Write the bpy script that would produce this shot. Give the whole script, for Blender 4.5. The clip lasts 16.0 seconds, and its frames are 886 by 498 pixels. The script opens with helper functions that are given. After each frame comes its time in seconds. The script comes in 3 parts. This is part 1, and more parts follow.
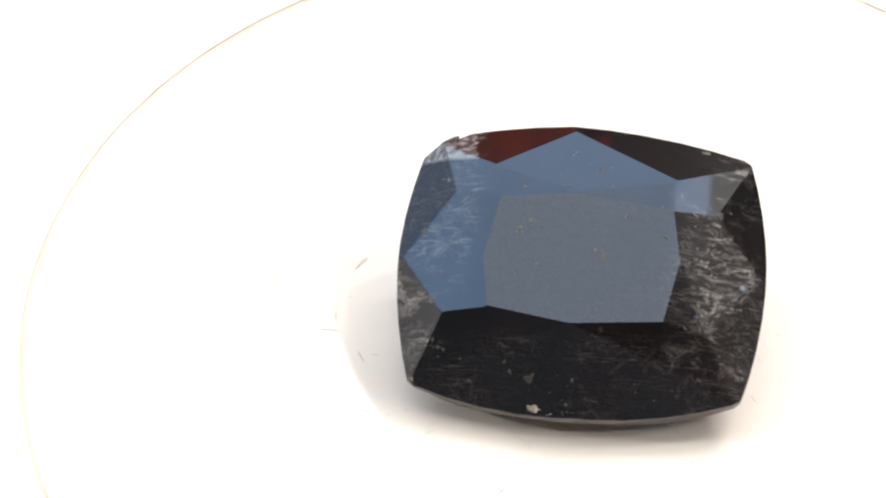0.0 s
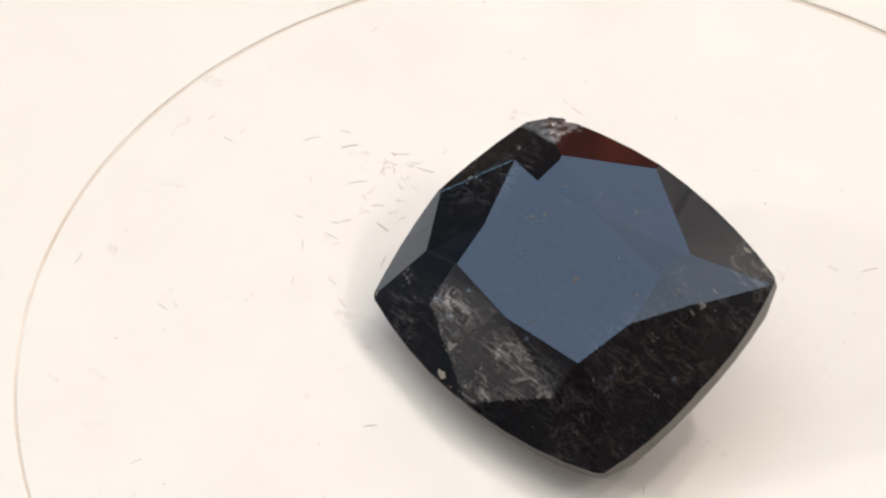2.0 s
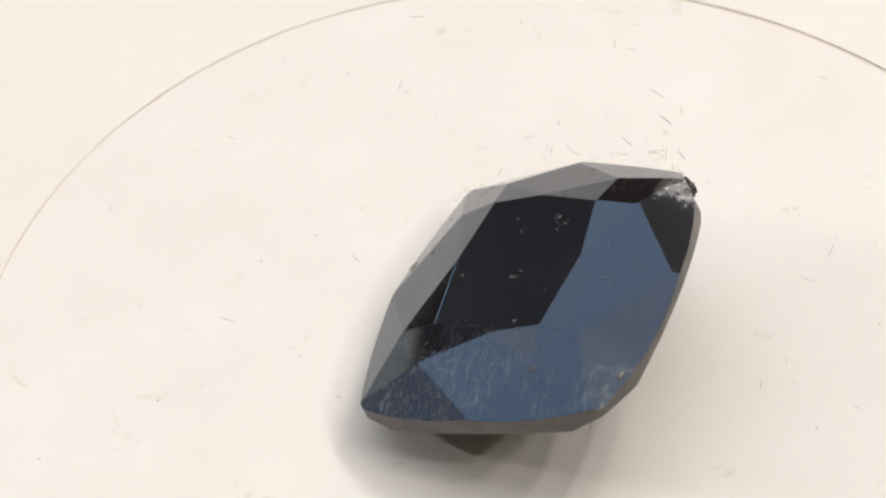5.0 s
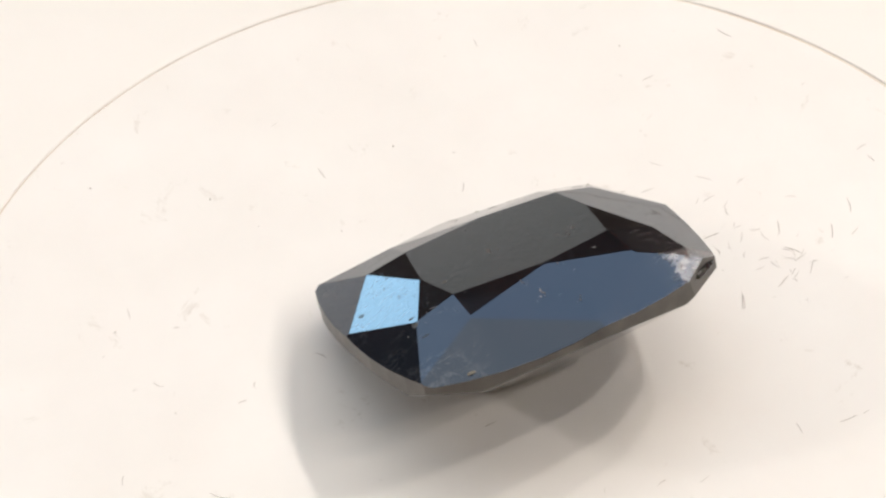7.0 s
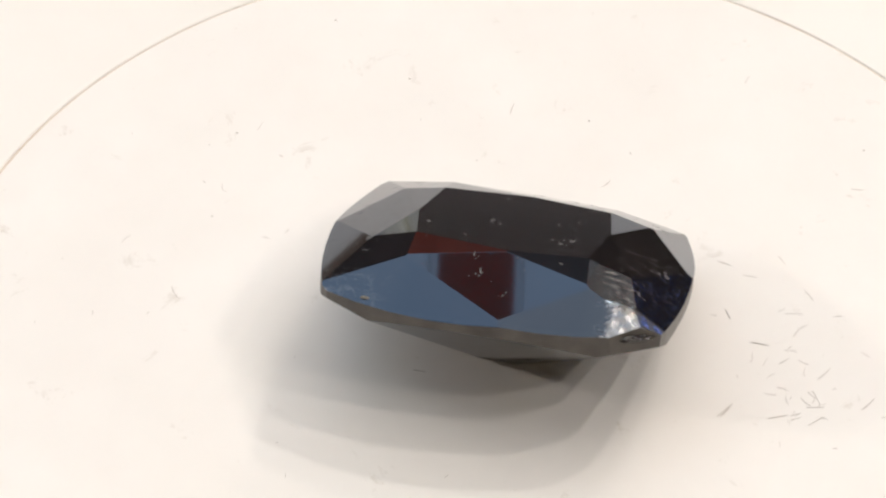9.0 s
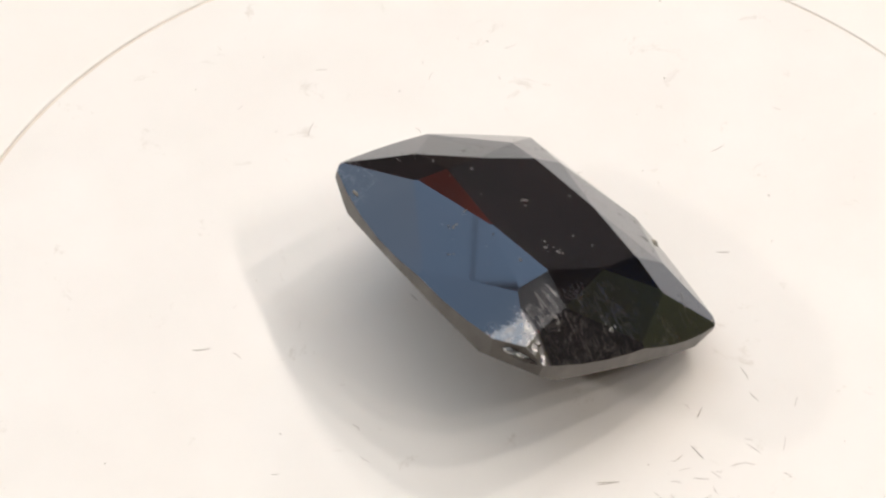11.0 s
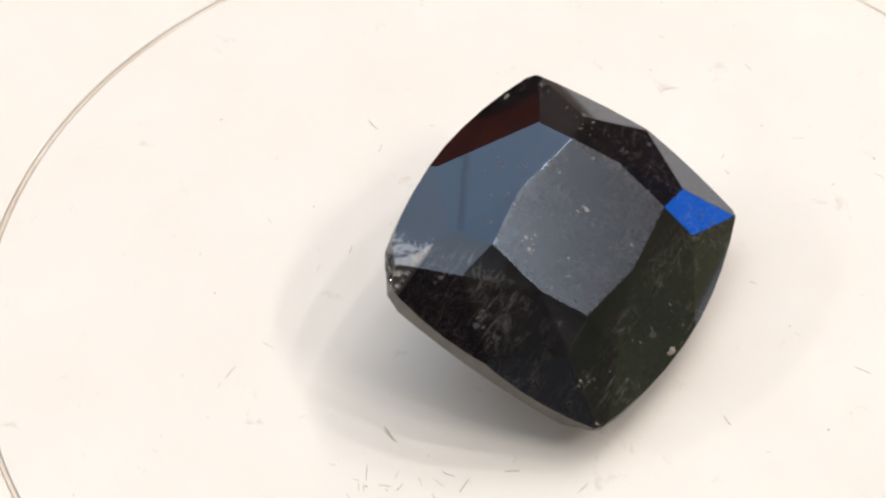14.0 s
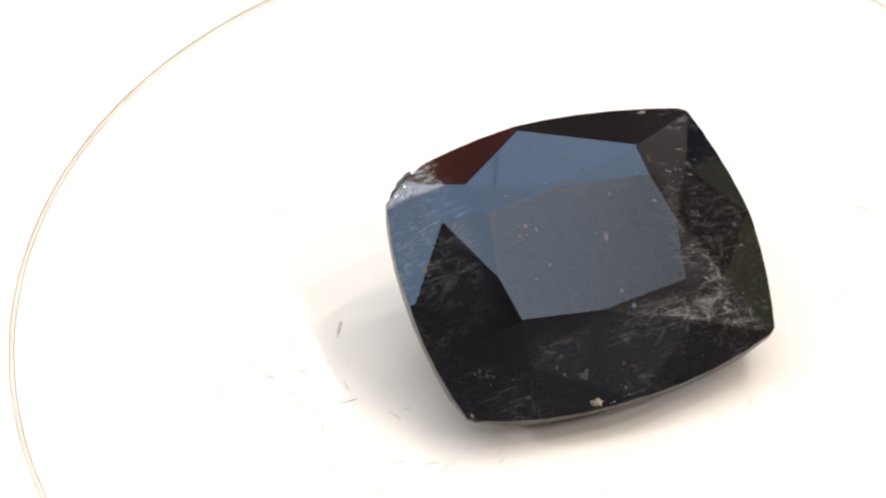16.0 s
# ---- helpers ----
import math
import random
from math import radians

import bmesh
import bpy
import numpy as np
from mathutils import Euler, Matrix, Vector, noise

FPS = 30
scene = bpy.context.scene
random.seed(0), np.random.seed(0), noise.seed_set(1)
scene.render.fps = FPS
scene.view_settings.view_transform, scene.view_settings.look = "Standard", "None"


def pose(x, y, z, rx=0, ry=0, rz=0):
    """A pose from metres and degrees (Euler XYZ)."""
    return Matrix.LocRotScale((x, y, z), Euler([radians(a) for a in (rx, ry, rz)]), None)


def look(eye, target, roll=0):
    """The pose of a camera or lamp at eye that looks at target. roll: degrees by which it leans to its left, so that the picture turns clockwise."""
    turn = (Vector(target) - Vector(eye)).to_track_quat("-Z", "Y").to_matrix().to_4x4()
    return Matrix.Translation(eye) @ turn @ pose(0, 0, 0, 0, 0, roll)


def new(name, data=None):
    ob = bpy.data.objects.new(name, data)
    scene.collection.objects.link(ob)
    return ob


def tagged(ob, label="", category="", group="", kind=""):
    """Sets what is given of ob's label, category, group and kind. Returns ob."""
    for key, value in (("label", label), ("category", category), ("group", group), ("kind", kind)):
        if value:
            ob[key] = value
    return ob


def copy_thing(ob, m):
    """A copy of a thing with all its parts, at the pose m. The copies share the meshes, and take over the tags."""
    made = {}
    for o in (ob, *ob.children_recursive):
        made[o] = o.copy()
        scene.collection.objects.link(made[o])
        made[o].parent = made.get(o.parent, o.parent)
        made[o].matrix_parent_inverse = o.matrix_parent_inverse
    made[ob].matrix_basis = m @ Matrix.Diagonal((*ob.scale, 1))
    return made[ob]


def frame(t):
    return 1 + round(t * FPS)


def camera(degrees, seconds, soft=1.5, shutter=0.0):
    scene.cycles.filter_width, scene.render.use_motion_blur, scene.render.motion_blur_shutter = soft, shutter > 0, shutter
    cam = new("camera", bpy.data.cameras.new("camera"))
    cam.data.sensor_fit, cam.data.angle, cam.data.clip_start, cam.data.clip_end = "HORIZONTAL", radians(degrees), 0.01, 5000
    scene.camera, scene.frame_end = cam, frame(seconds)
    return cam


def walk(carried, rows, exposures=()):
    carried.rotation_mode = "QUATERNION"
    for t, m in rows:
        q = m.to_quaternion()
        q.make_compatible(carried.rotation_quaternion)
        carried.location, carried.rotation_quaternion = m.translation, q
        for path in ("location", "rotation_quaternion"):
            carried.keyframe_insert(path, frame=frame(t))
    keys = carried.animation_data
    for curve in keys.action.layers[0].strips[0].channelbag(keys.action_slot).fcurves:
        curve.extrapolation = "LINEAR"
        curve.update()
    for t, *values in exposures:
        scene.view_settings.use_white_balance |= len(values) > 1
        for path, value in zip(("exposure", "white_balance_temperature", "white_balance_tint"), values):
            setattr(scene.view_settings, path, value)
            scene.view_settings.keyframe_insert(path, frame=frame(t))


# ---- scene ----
# ---- camera: it stands still; the turntable turns before it ----
cam = camera(20.14, 16.0, soft=2.4)
EYE = Vector((0.0, -0.066237, 0.074918))
AIM = EYE + Vector((-0.041246, 0.684004, -0.728311)) * 0.1
CAMERA_POSE = look(EYE, AIM, -0.836)
EXPOSURES = [(0.0, 0.98), (0.5, 0.94), (1.0, 0.84), (1.5, 0.77), (2.0, 0.43), (2.5, 0.41), (3.0, 0.34), (3.5, 0.32), (4.0, 0.31), (6.5, 0.42),
             (9.0, 0.44), (12.0, 0.44), (13.5, 0.44), (14.5, 0.47), (15.2, 0.57), (16.0, 0.82)]
walk(cam, [(0.0, CAMERA_POSE), (16.0, CAMERA_POSE)], EXPOSURES)

# turn of the turntable in degrees, clockwise from above
TURNS = [(0, 0.0), (2, 41.13), (4, 83.45), (6, 124.6), (8, 166.1), (10, 208.1), (12, 250.6), (14, 292.6), (16, 334.35)]

# ---- world and lights ----
world = bpy.data.worlds.new("sky")
scene.world = world
world.use_nodes = True
bg = world.node_tree.nodes["Background"]
bg.inputs["Color"].default_value = (0.88, 0.93, 1.0, 1)
bg.inputs["Strength"].default_value = 0.5

CEILING = 1.65
LAMP_WATTS = 5.25
LAMP_COLOUR = (1.0, 0.913, 0.832)
LAMP_PLACES = []
for az, el in ((-25, 46), (-12, 49), (13, 54), (41, 53.5), (58, 49)):
    reach = CEILING / math.tan(radians(el))
    LAMP_PLACES.append((reach * math.cos(radians(az)), reach * math.sin(radians(az))))


# ---- materials ----
def nodes_of(name):
    m = bpy.data.materials.new(name)
    m.use_nodes = True
    nt = m.node_tree
    return m, nt, nt.nodes["Principled BSDF"]


def add(nt, kind, **values):
    nd = nt.nodes.new(kind)
    for k, v in values.items():
        nd.inputs[k.replace("_", " ")].default_value = v
    return nd


def ramp(nt, src, stops):
    nd = nt.nodes.new("ShaderNodeValToRGB")
    el = nd.color_ramp.elements
    while len(el) < len(stops):
        el.new(0.5)
    for e, (p, c) in zip(el, stops):
        e.position, e.color = p, (*c, 1)
    nt.links.new(src, nd.inputs[0])
    return nd


def surface(name, c1, c2, scale, rough=0.5, bump=0.1, fine=8.0, depth=0.0002, spec=0.5):
    m, nt, b = nodes_of(name)
    co = nt.nodes.new("ShaderNodeTexCoord")
    n1 = add(nt, "ShaderNodeTexNoise", Scale=scale, Detail=5.0, Roughness=0.6)
    n2 = add(nt, "ShaderNodeTexNoise", Scale=scale * fine, Detail=4.0, Roughness=0.6)
    for nd in (n1, n2):
        nt.links.new(co.outputs["Object"], nd.inputs["Vector"])
    r = ramp(nt, n1.outputs["Fac"], [(0.3, c1), (0.7, c2)])
    nt.links.new(r.outputs["Color"], b.inputs["Base Color"])
    rr = add(nt, "ShaderNodeMapRange", To_Min=rough - 0.08, To_Max=rough + 0.08)
    nt.links.new(n2.outputs["Fac"], rr.inputs["Value"])
    nt.links.new(rr.outputs["Result"], b.inputs["Roughness"])
    b.inputs["Specular IOR Level"].default_value = spec
    bp = add(nt, "ShaderNodeBump", Strength=bump, Distance=depth)
    nt.links.new(n2.outputs["Fac"], bp.inputs["Height"])
    nt.links.new(bp.outputs["Normal"], b.inputs["Normal"])
    return m


PLASTIC_OUTER = surface("white_plastic_outer", (0.80, 0.775, 0.74), (0.83, 0.81, 0.78), 50.0, 0.5, 0.05, 12.0, 0.00002)


def smudged(name):
    """White plastic with faint greyish rubbed marks."""
    m, nt, b = nodes_of(name)
    co = nt.nodes.new("ShaderNodeTexCoord")
    wide = add(nt, "ShaderNodeTexNoise", Scale=140.0, Detail=4.0, Roughness=0.55)
    mark = add(nt, "ShaderNodeTexNoise", Scale=420.0, Detail=6.0, Roughness=0.75, Distortion=0.6)
    fine = add(nt, "ShaderNodeTexNoise", Scale=2500.0, Detail=3.0)
    for nd in (wide, mark, fine):
        nt.links.new(co.outputs["Object"], nd.inputs["Vector"])
    base = ramp(nt, wide.outputs["Fac"], [(0.3, (0.79, 0.765, 0.735)), (0.7, (0.83, 0.81, 0.785))])
    spots = ramp(nt, mark.outputs["Fac"], [(0.62, (0, 0, 0)), (0.76, (1, 1, 1))])
    mix = nt.nodes.new("ShaderNodeMix")
    mix.data_type = "RGBA"
    nt.links.new(spots.outputs["Color"], mix.inputs["Factor"])
    nt.links.new(base.outputs["Color"], mix.inputs["A"])
    mix.inputs["B"].default_value = (0.60, 0.56, 0.51, 1)
    nt.links.new(mix.outputs["Result"], b.inputs["Base Color"])
    b.inputs["Roughness"].default_value = 0.5
    bp = add(nt, "ShaderNodeBump", Strength=0.05, Distance=0.00002)
    nt.links.new(fine.outputs["Fac"], bp.inputs["Height"])
    nt.links.new(bp.outputs["Normal"], b.inputs["Normal"])
    return m


DISC_PLASTIC = smudged("white_disc_plastic")
WALL_BROWN = surface("brown_wall_paint", (0.080, 0.056, 0.042), (0.105, 0.073, 0.056), 3.0, 0.7, 0.2)
CURTAIN = surface("red_cloth", (0.78, 0.12, 0.05), (0.86, 0.16, 0.07), 5.0, 0.85, 0.4, 60.0, 0.001)
GROOVE = surface("tan_groove_strip", (0.56, 0.46, 0.37), (0.82, 0.77, 0.71), 160.0, 0.8, 0.1)
# unseen front wall, painted lighter to bounce warm fill into the shadows
WALL_BEIGE = surface("warm_beige_wall_paint", (0.20, 0.16, 0.125), (0.23, 0.185, 0.145), 3.0, 0.7, 0.2)
WALL_TEAL = surface("dull_teal_wall_paint", (0.045, 0.065, 0.085), (0.06, 0.08, 0.10), 3.0, 0.7, 0.2)
WALL_OLIVE = surface("olive_wall_paint", (0.74, 0.71, 0.31), (0.80, 0.76, 0.36), 3.0, 0.7, 0.2)
CEILING_PAINT = surface("ceiling_paint", (0.09, 0.085, 0.08), (0.12, 0.11, 0.105), 3.0, 0.8, 0.2)
WOOD = surface("table_wood", (0.10, 0.055, 0.03), (0.17, 0.10, 0.055), 9.0, 0.45, 0.2)
METAL = surface("lamp_metal", (0.55, 0.55, 0.55), (0.6, 0.6, 0.6), 30.0, 0.35, 0.05)
LINT = surface("grey_lint", (0.36, 0.33, 0.30), (0.52, 0.48, 0.44), 900.0, 0.8, 0.1)


def glow(name, colour, strength):
    m, nt, b = nodes_of(name)
    b.inputs["Base Color"].default_value = (*colour, 1)
    b.inputs["Emission Color"].default_value = (*colour, 1)
    b.inputs["Emission Strength"].default_value = strength
    return m


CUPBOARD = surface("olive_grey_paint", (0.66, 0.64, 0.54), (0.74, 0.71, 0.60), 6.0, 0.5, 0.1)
def glow_panel(name):
    """Glowing panel, mottled at random, added where the stone reflects soft grey."""
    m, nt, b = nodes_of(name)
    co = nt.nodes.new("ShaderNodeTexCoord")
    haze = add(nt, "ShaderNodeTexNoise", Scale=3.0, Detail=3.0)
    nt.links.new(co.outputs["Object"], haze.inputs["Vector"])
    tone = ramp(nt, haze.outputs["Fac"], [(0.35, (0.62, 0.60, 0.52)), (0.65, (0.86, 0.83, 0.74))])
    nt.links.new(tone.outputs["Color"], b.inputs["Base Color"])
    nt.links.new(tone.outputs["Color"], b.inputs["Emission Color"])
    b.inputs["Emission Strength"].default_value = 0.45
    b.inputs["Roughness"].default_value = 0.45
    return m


DOOR_GLOW = glow_panel("soft_grey_glow")
DARK_CASE = surface("dark_plastic", (0.02, 0.02, 0.022), (0.03, 0.03, 0.032), 40.0, 0.4, 0.1)
BLUE_SCREEN = glow("blue_screen", (0.14, 0.34, 0.64), 1.0)
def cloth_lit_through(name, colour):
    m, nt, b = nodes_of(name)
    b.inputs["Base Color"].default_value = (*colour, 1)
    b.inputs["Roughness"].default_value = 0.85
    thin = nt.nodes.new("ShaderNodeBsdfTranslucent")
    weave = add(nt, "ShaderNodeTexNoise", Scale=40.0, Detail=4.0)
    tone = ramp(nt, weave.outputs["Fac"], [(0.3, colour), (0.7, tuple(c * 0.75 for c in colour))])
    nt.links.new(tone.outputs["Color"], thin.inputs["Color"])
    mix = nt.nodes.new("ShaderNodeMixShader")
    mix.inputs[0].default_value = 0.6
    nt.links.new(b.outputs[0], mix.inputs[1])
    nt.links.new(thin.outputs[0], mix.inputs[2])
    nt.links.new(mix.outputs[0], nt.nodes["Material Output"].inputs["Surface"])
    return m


# cloth for an unseen red patch that one facet reflects
GLINT_CLOTH = cloth_lit_through("thin_red_cloth", (0.80, 0.09, 0.05))
TV_SCREEN = glow("blue_picture", (0.015, 0.24, 1.0), 2.5)
GLOBE = glow("frosted_globe", (1.0, 0.86, 0.70), 60.0)
DIM_GLOBE = glow("dim_frosted_globe", (1.0, 0.88, 0.74), 5.0)
def cloudy(name):
    """Added glowing sky panel with uneven cloud, warmer over the stone, bluer outward."""
    m, nt, b = nodes_of(name)
    co = nt.nodes.new("ShaderNodeTexCoord")
    cloud = add(nt, "ShaderNodeTexNoise", Scale=0.9, Detail=3.0, Roughness=0.5)
    nt.links.new(co.outputs["Object"], cloud.inputs["Vector"])
    off = nt.nodes.new("ShaderNodeVectorMath")
    off.operation = "DISTANCE"
    off.inputs[1].default_value = (0.4, 0.0, CEILING + 0.4)
    nt.links.new(co.outputs["Object"], off.inputs[0])
    side = add(nt, "ShaderNodeMapRange", From_Min=0.5, From_Max=1.5, To_Min=-0.28, To_Max=0.22)
    nt.links.new(off.outputs["Value"], side.inputs["Value"])
    total = nt.nodes.new("ShaderNodeMath")
    nt.links.new(cloud.outputs["Fac"], total.inputs[0])
    nt.links.new(side.outputs["Result"], total.inputs[1])
    tone = ramp(nt, total.outputs[0], [(0.25, (1.08, 0.95, 0.82)), (0.5, (0.95, 0.89, 0.84)), (0.75, (0.80, 0.90, 0.98))])
    b.inputs["Base Color"].default_value = (0, 0, 0, 1)
    b.inputs["Specular IOR Level"].default_value = 0.0
    nt.links.new(tone.outputs["Color"], b.inputs["Emission Color"])
    b.inputs["Emission Strength"].default_value = 1.27
    return m


# unseen overhead glow; tones set for blue reflections and neutral shadow fill
SKY_PANEL = cloudy("sky_panel_glow")
SKY_GLOW = glow("bright_sky", (0.58, 0.86, 0.98), 4.4)


def math_node(nt, operation, a, b=None, clamp=False):
    nd = nt.nodes.new("ShaderNodeMath")
    nd.operation, nd.use_clamp = operation, clamp
    for socket, v in zip(nd.inputs, (a, b)):
        if isinstance(v, (int, float)):
            socket.default_value = v
        elif v is not None:
            nt.links.new(v, socket)
    return nd.outputs[0]


def between(nt, src, from_min, from_max, to_min=0.0, to_max=1.0):
    nd = add(nt, "ShaderNodeMapRange", From_Min=from_min, From_Max=from_max, To_Min=to_min, To_Max=to_max)
    nt.links.new(src, nd.inputs["Value"])
    return nd.outputs["Result"]


def stone_material(name, polish, frost, sparkle):
    """Very dark polished stone: a hard gloss, fine scratches and bruised patches that catch the light, and pale pits."""
    m, nt, b = nodes_of(name)
    co = nt.nodes.new("ShaderNodeTexCoord")
    xyz = nt.nodes.new("ShaderNodeSeparateXYZ")
    nt.links.new(co.outputs["Object"], xyz.inputs[0])

    def grain(scale, detail=4.0, rough=0.6, turn=None, stretch=(1, 1, 1), bend=0.0):
        nd = add(nt, "ShaderNodeTexNoise", Scale=scale, Detail=detail, Roughness=rough, Distortion=bend)
        if turn is None:
            nt.links.new(co.outputs["Object"], nd.inputs["Vector"])
        else:
            mp = nt.nodes.new("ShaderNodeMapping")
            mp.inputs["Rotation"].default_value = tuple(radians(a) for a in turn)
            mp.inputs["Scale"].default_value = stretch
            nt.links.new(co.outputs["Object"], mp.inputs["Vector"])
            nt.links.new(mp.outputs["Vector"], nd.inputs["Vector"])
        return nd.outputs["Fac"]

    cloud = grain(260.0)
    grit = grain(7000.0, 5.0, 0.75, bend=0.2)
    # where the stone is rubbed: both short sides and one long side most, the rest a little
    rub = math_node(nt, "MAXIMUM", between(nt, xyz.outputs["X"], 0.0030, 0.0044, 0.06, 0.5), between(nt, xyz.outputs["X"], -0.0034, -0.0044, 0.0, 0.45))
    rub = math_node(nt, "MAXIMUM", rub, between(nt, xyz.outputs["Y"], -0.0026, -0.0036, 0.0, 0.75))
    # fine scratches in two headings, broken up in patches
    lines_a = between(nt, grain(1500.0, 6.0, 0.75, (0, 0, 38), (0.5, 4.0, 1.0), 0.8), 0.55, 0.68)
    lines_b = between(nt, grain(1100.0, 6.0, 0.75, (0, 0, -64), (0.5, 3.2, 1.0), 1.2), 0.56, 0.70)
    bruise = between(nt, grain(1300.0, 8.0, 0.8, bend=1.4), 0.52, 0.70)
    marks = math_node(nt, "MAXIMUM", math_node(nt, "MAXIMUM", lines_a, lines_b), bruise)
    patch = between(nt, grain(330.0, 3.0, 0.6, bend=0.8), 0.42, 0.60, 0.06, 1.0)
    rubbed = math_node(nt, "MULTIPLY", math_node(nt, "ADD", math_node(nt, "MULTIPLY", marks, patch), 0.07), rub)
    # a splintered, unpolished patch beside one corner
    ragged = between(nt, grain(850.0, 6.0, 0.7, bend=0.9), 0.3, 0.7, -0.0005, 0.0005)
    chip = math_node(nt, "MULTIPLY", between(nt, math_node(nt, "ADD", xyz.outputs["X"], ragged), -0.0042, -0.0044), between(nt, xyz.outputs["Y"], 0.0040, 0.0042))
    haze = between(nt, grain(3200.0, 4.0, 0.7), 0.35, 0.65, frost * 0.9, frost * 1.1)
    weight = math_node(nt, "ADD", math_node(nt, "MAXIMUM", rubbed, chip), haze, True)
    b.inputs["Coat Weight"].default_value = 0.35
    b.inputs["Coat IOR"].default_value = 1.4
    # the rubbed marks scatter a little light over the polish
    dull = nt.nodes.new("ShaderNodeBsdfGlossy")
    nt.links.new(between(nt, grit, 0.3, 0.7, 0.22, 0.38), dull.inputs["Roughness"])
    cover = nt.nodes.new("ShaderNodeMixShader")
    nt.links.new(math_node(nt, "MULTIPLY", weight, 0.22), cover.inputs[0])
    nt.links.new(b.outputs[0], cover.inputs[1])
    nt.links.new(dull.outputs[0], cover.inputs[2])
    nt.links.new(cover.outputs[0], nt.nodes["Material Output"].inputs["Surface"])
    # body with pale pits and deep scratches
    body = ramp(nt, cloud, [(0.35, (0.0025, 0.0025, 0.0035)), (0.65, (0.007, 0.0045, 0.0055))])
    speck = nt.nodes.new("ShaderNodeTexVoronoi")
    speck.inputs["Scale"].default_value = 900.0
    nt.links.new(co.outputs["Object"], speck.inputs["Vector"])
    pits = math_node(nt, "MULTIPLY", between(nt, speck.outputs["Distance"], 0.07, 0.14, 1.0, 0.0), between(nt, cloud, 0.52, 0.66))
    deep = math_node(nt, "MULTIPLY", between(nt, grain(850.0, 7.0, 0.72, (17, 29, 40), (1.0, 2.6, 1.0), 0.9), 0.60, 0.70), rub)
    worn = math_node(nt, "MAXIMUM", pits, deep)
    mix = nt.nodes.new("ShaderNodeMix")
    mix.data_type = "RGBA"
    nt.links.new(worn, mix.inputs["Factor"])
    nt.links.new(body.outputs["Color"], mix.inputs["A"])
    mix.inputs["B"].default_value = (0.022, 0.021, 0.020, 1)
    nt.links.new(mix.outputs["Result"], b.inputs["Base Color"])
    gloss = between(nt, grain(5200.0, 3.0, 0.6), 0.38, 0.64, polish, polish * 1.25) if polish > 0.1 else polish
    nt.links.new(math_node(nt, "MAXIMUM", between(nt, worn, 0.0, 1.0, 0.0, 0.40), gloss), b.inputs["Roughness"])
    if polish > 0.1:
        nt.links.new(gloss, b.inputs["Coat Roughness"])
    else:
        b.inputs["Coat Roughness"].default_value = polish
    b.inputs["IOR"].default_value = 1.79
    # tint paints the sky's blue into the reflections, leaving the sky itself neutral
    b.inputs["Specular Tint"].default_value = (0.31, 0.53, 0.88, 1)
    # relief: slight waves under the polish, and grain in the rubbed layer
    splinter = nt.nodes.new("ShaderNodeTexVoronoi")
    splinter.inputs["Scale"].default_value = 3000.0
    nt.links.new(co.outputs["Object"], splinter.inputs["Vector"])
    slight = add(nt, "ShaderNodeBump", Strength=0.05, Distance=0.00010)
    nt.links.new(math_node(nt, "MULTIPLY", splinter.outputs["Distance"], chip), slight.inputs["Height"])
    waves = add(nt, "ShaderNodeBump", Strength=sparkle, Distance=0.00006)
    nt.links.new(grain(4400.0, 2.5, 0.6), waves.inputs["Height"])
    nt.links.new(slight.outputs["Normal"], waves.inputs["Normal"])
    nt.links.new(waves.outputs["Normal"] if polish > 0.1 else slight.outputs["Normal"], b.inputs["Normal"])
    rough = add(nt, "ShaderNodeBump", Strength=0.55, Distance=0.00012)
    nt.links.new(math_node(nt, "MULTIPLY", splinter.outputs["Distance"], chip), rough.inputs["Height"])
    fine = add(nt, "ShaderNodeBump", Strength=sparkle, Distance=0.00003)
    nt.links.new(grit, fine.inputs["Height"])
    nt.links.new(rough.outputs["Normal"], fine.inputs["Normal"])
    nt.links.new(fine.outputs["Normal"], dull.inputs["Normal"])
    return m


STONE = stone_material("dark_stone", 0.03, 0.02, 0.2)
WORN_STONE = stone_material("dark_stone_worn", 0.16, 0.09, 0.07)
GIRDLE = surface("ground_stone_girdle", (0.05, 0.045, 0.04), (0.11, 0.10, 0.09), 900.0, 0.38, 0.4, 4.0, 0.00002, 0.8)


# ---- mesh helpers ----
def mesh_of(name, bm, material, smooth=False):
    me = bpy.data.meshes.new(name)
    bmesh.ops.recalc_face_normals(bm, faces=bm.faces)
    bm.to_mesh(me)
    bm.free()
    me.materials.append(material)
    for p in me.polygons:
        p.use_smooth = smooth
    return me


def part(name, bm, material, parent=None, label="", smooth=False):
    ob = new(name, mesh_of(name, bm, material, smooth))
    if parent is not None:
        ob.parent = parent
    if label:
        ob["label"] = label
    return ob


def lathe(profile, steps=96, closed=True):
    """A turned body from (radius, height) pairs."""
    bm = bmesh.new()
    rings = []
    for r, z in profile:
        if r < 1e-9:
            rings.append([bm.verts.new((0, 0, z))])
        else:
            rings.append([bm.verts.new((r * math.cos(2 * math.pi * k / steps), r * math.sin(2 * math.pi * k / steps), z)) for k in range(steps)])
    for a, b in zip(rings, rings[1:]):
        for k in range(steps):
            j = (k + 1) % steps
            q = [a[0]] if len(a) == 1 else [a[k], a[j]]
            q += [b[0]] if len(b) == 1 else [b[j], b[k]]
            bm.faces.new(q)
    return bm


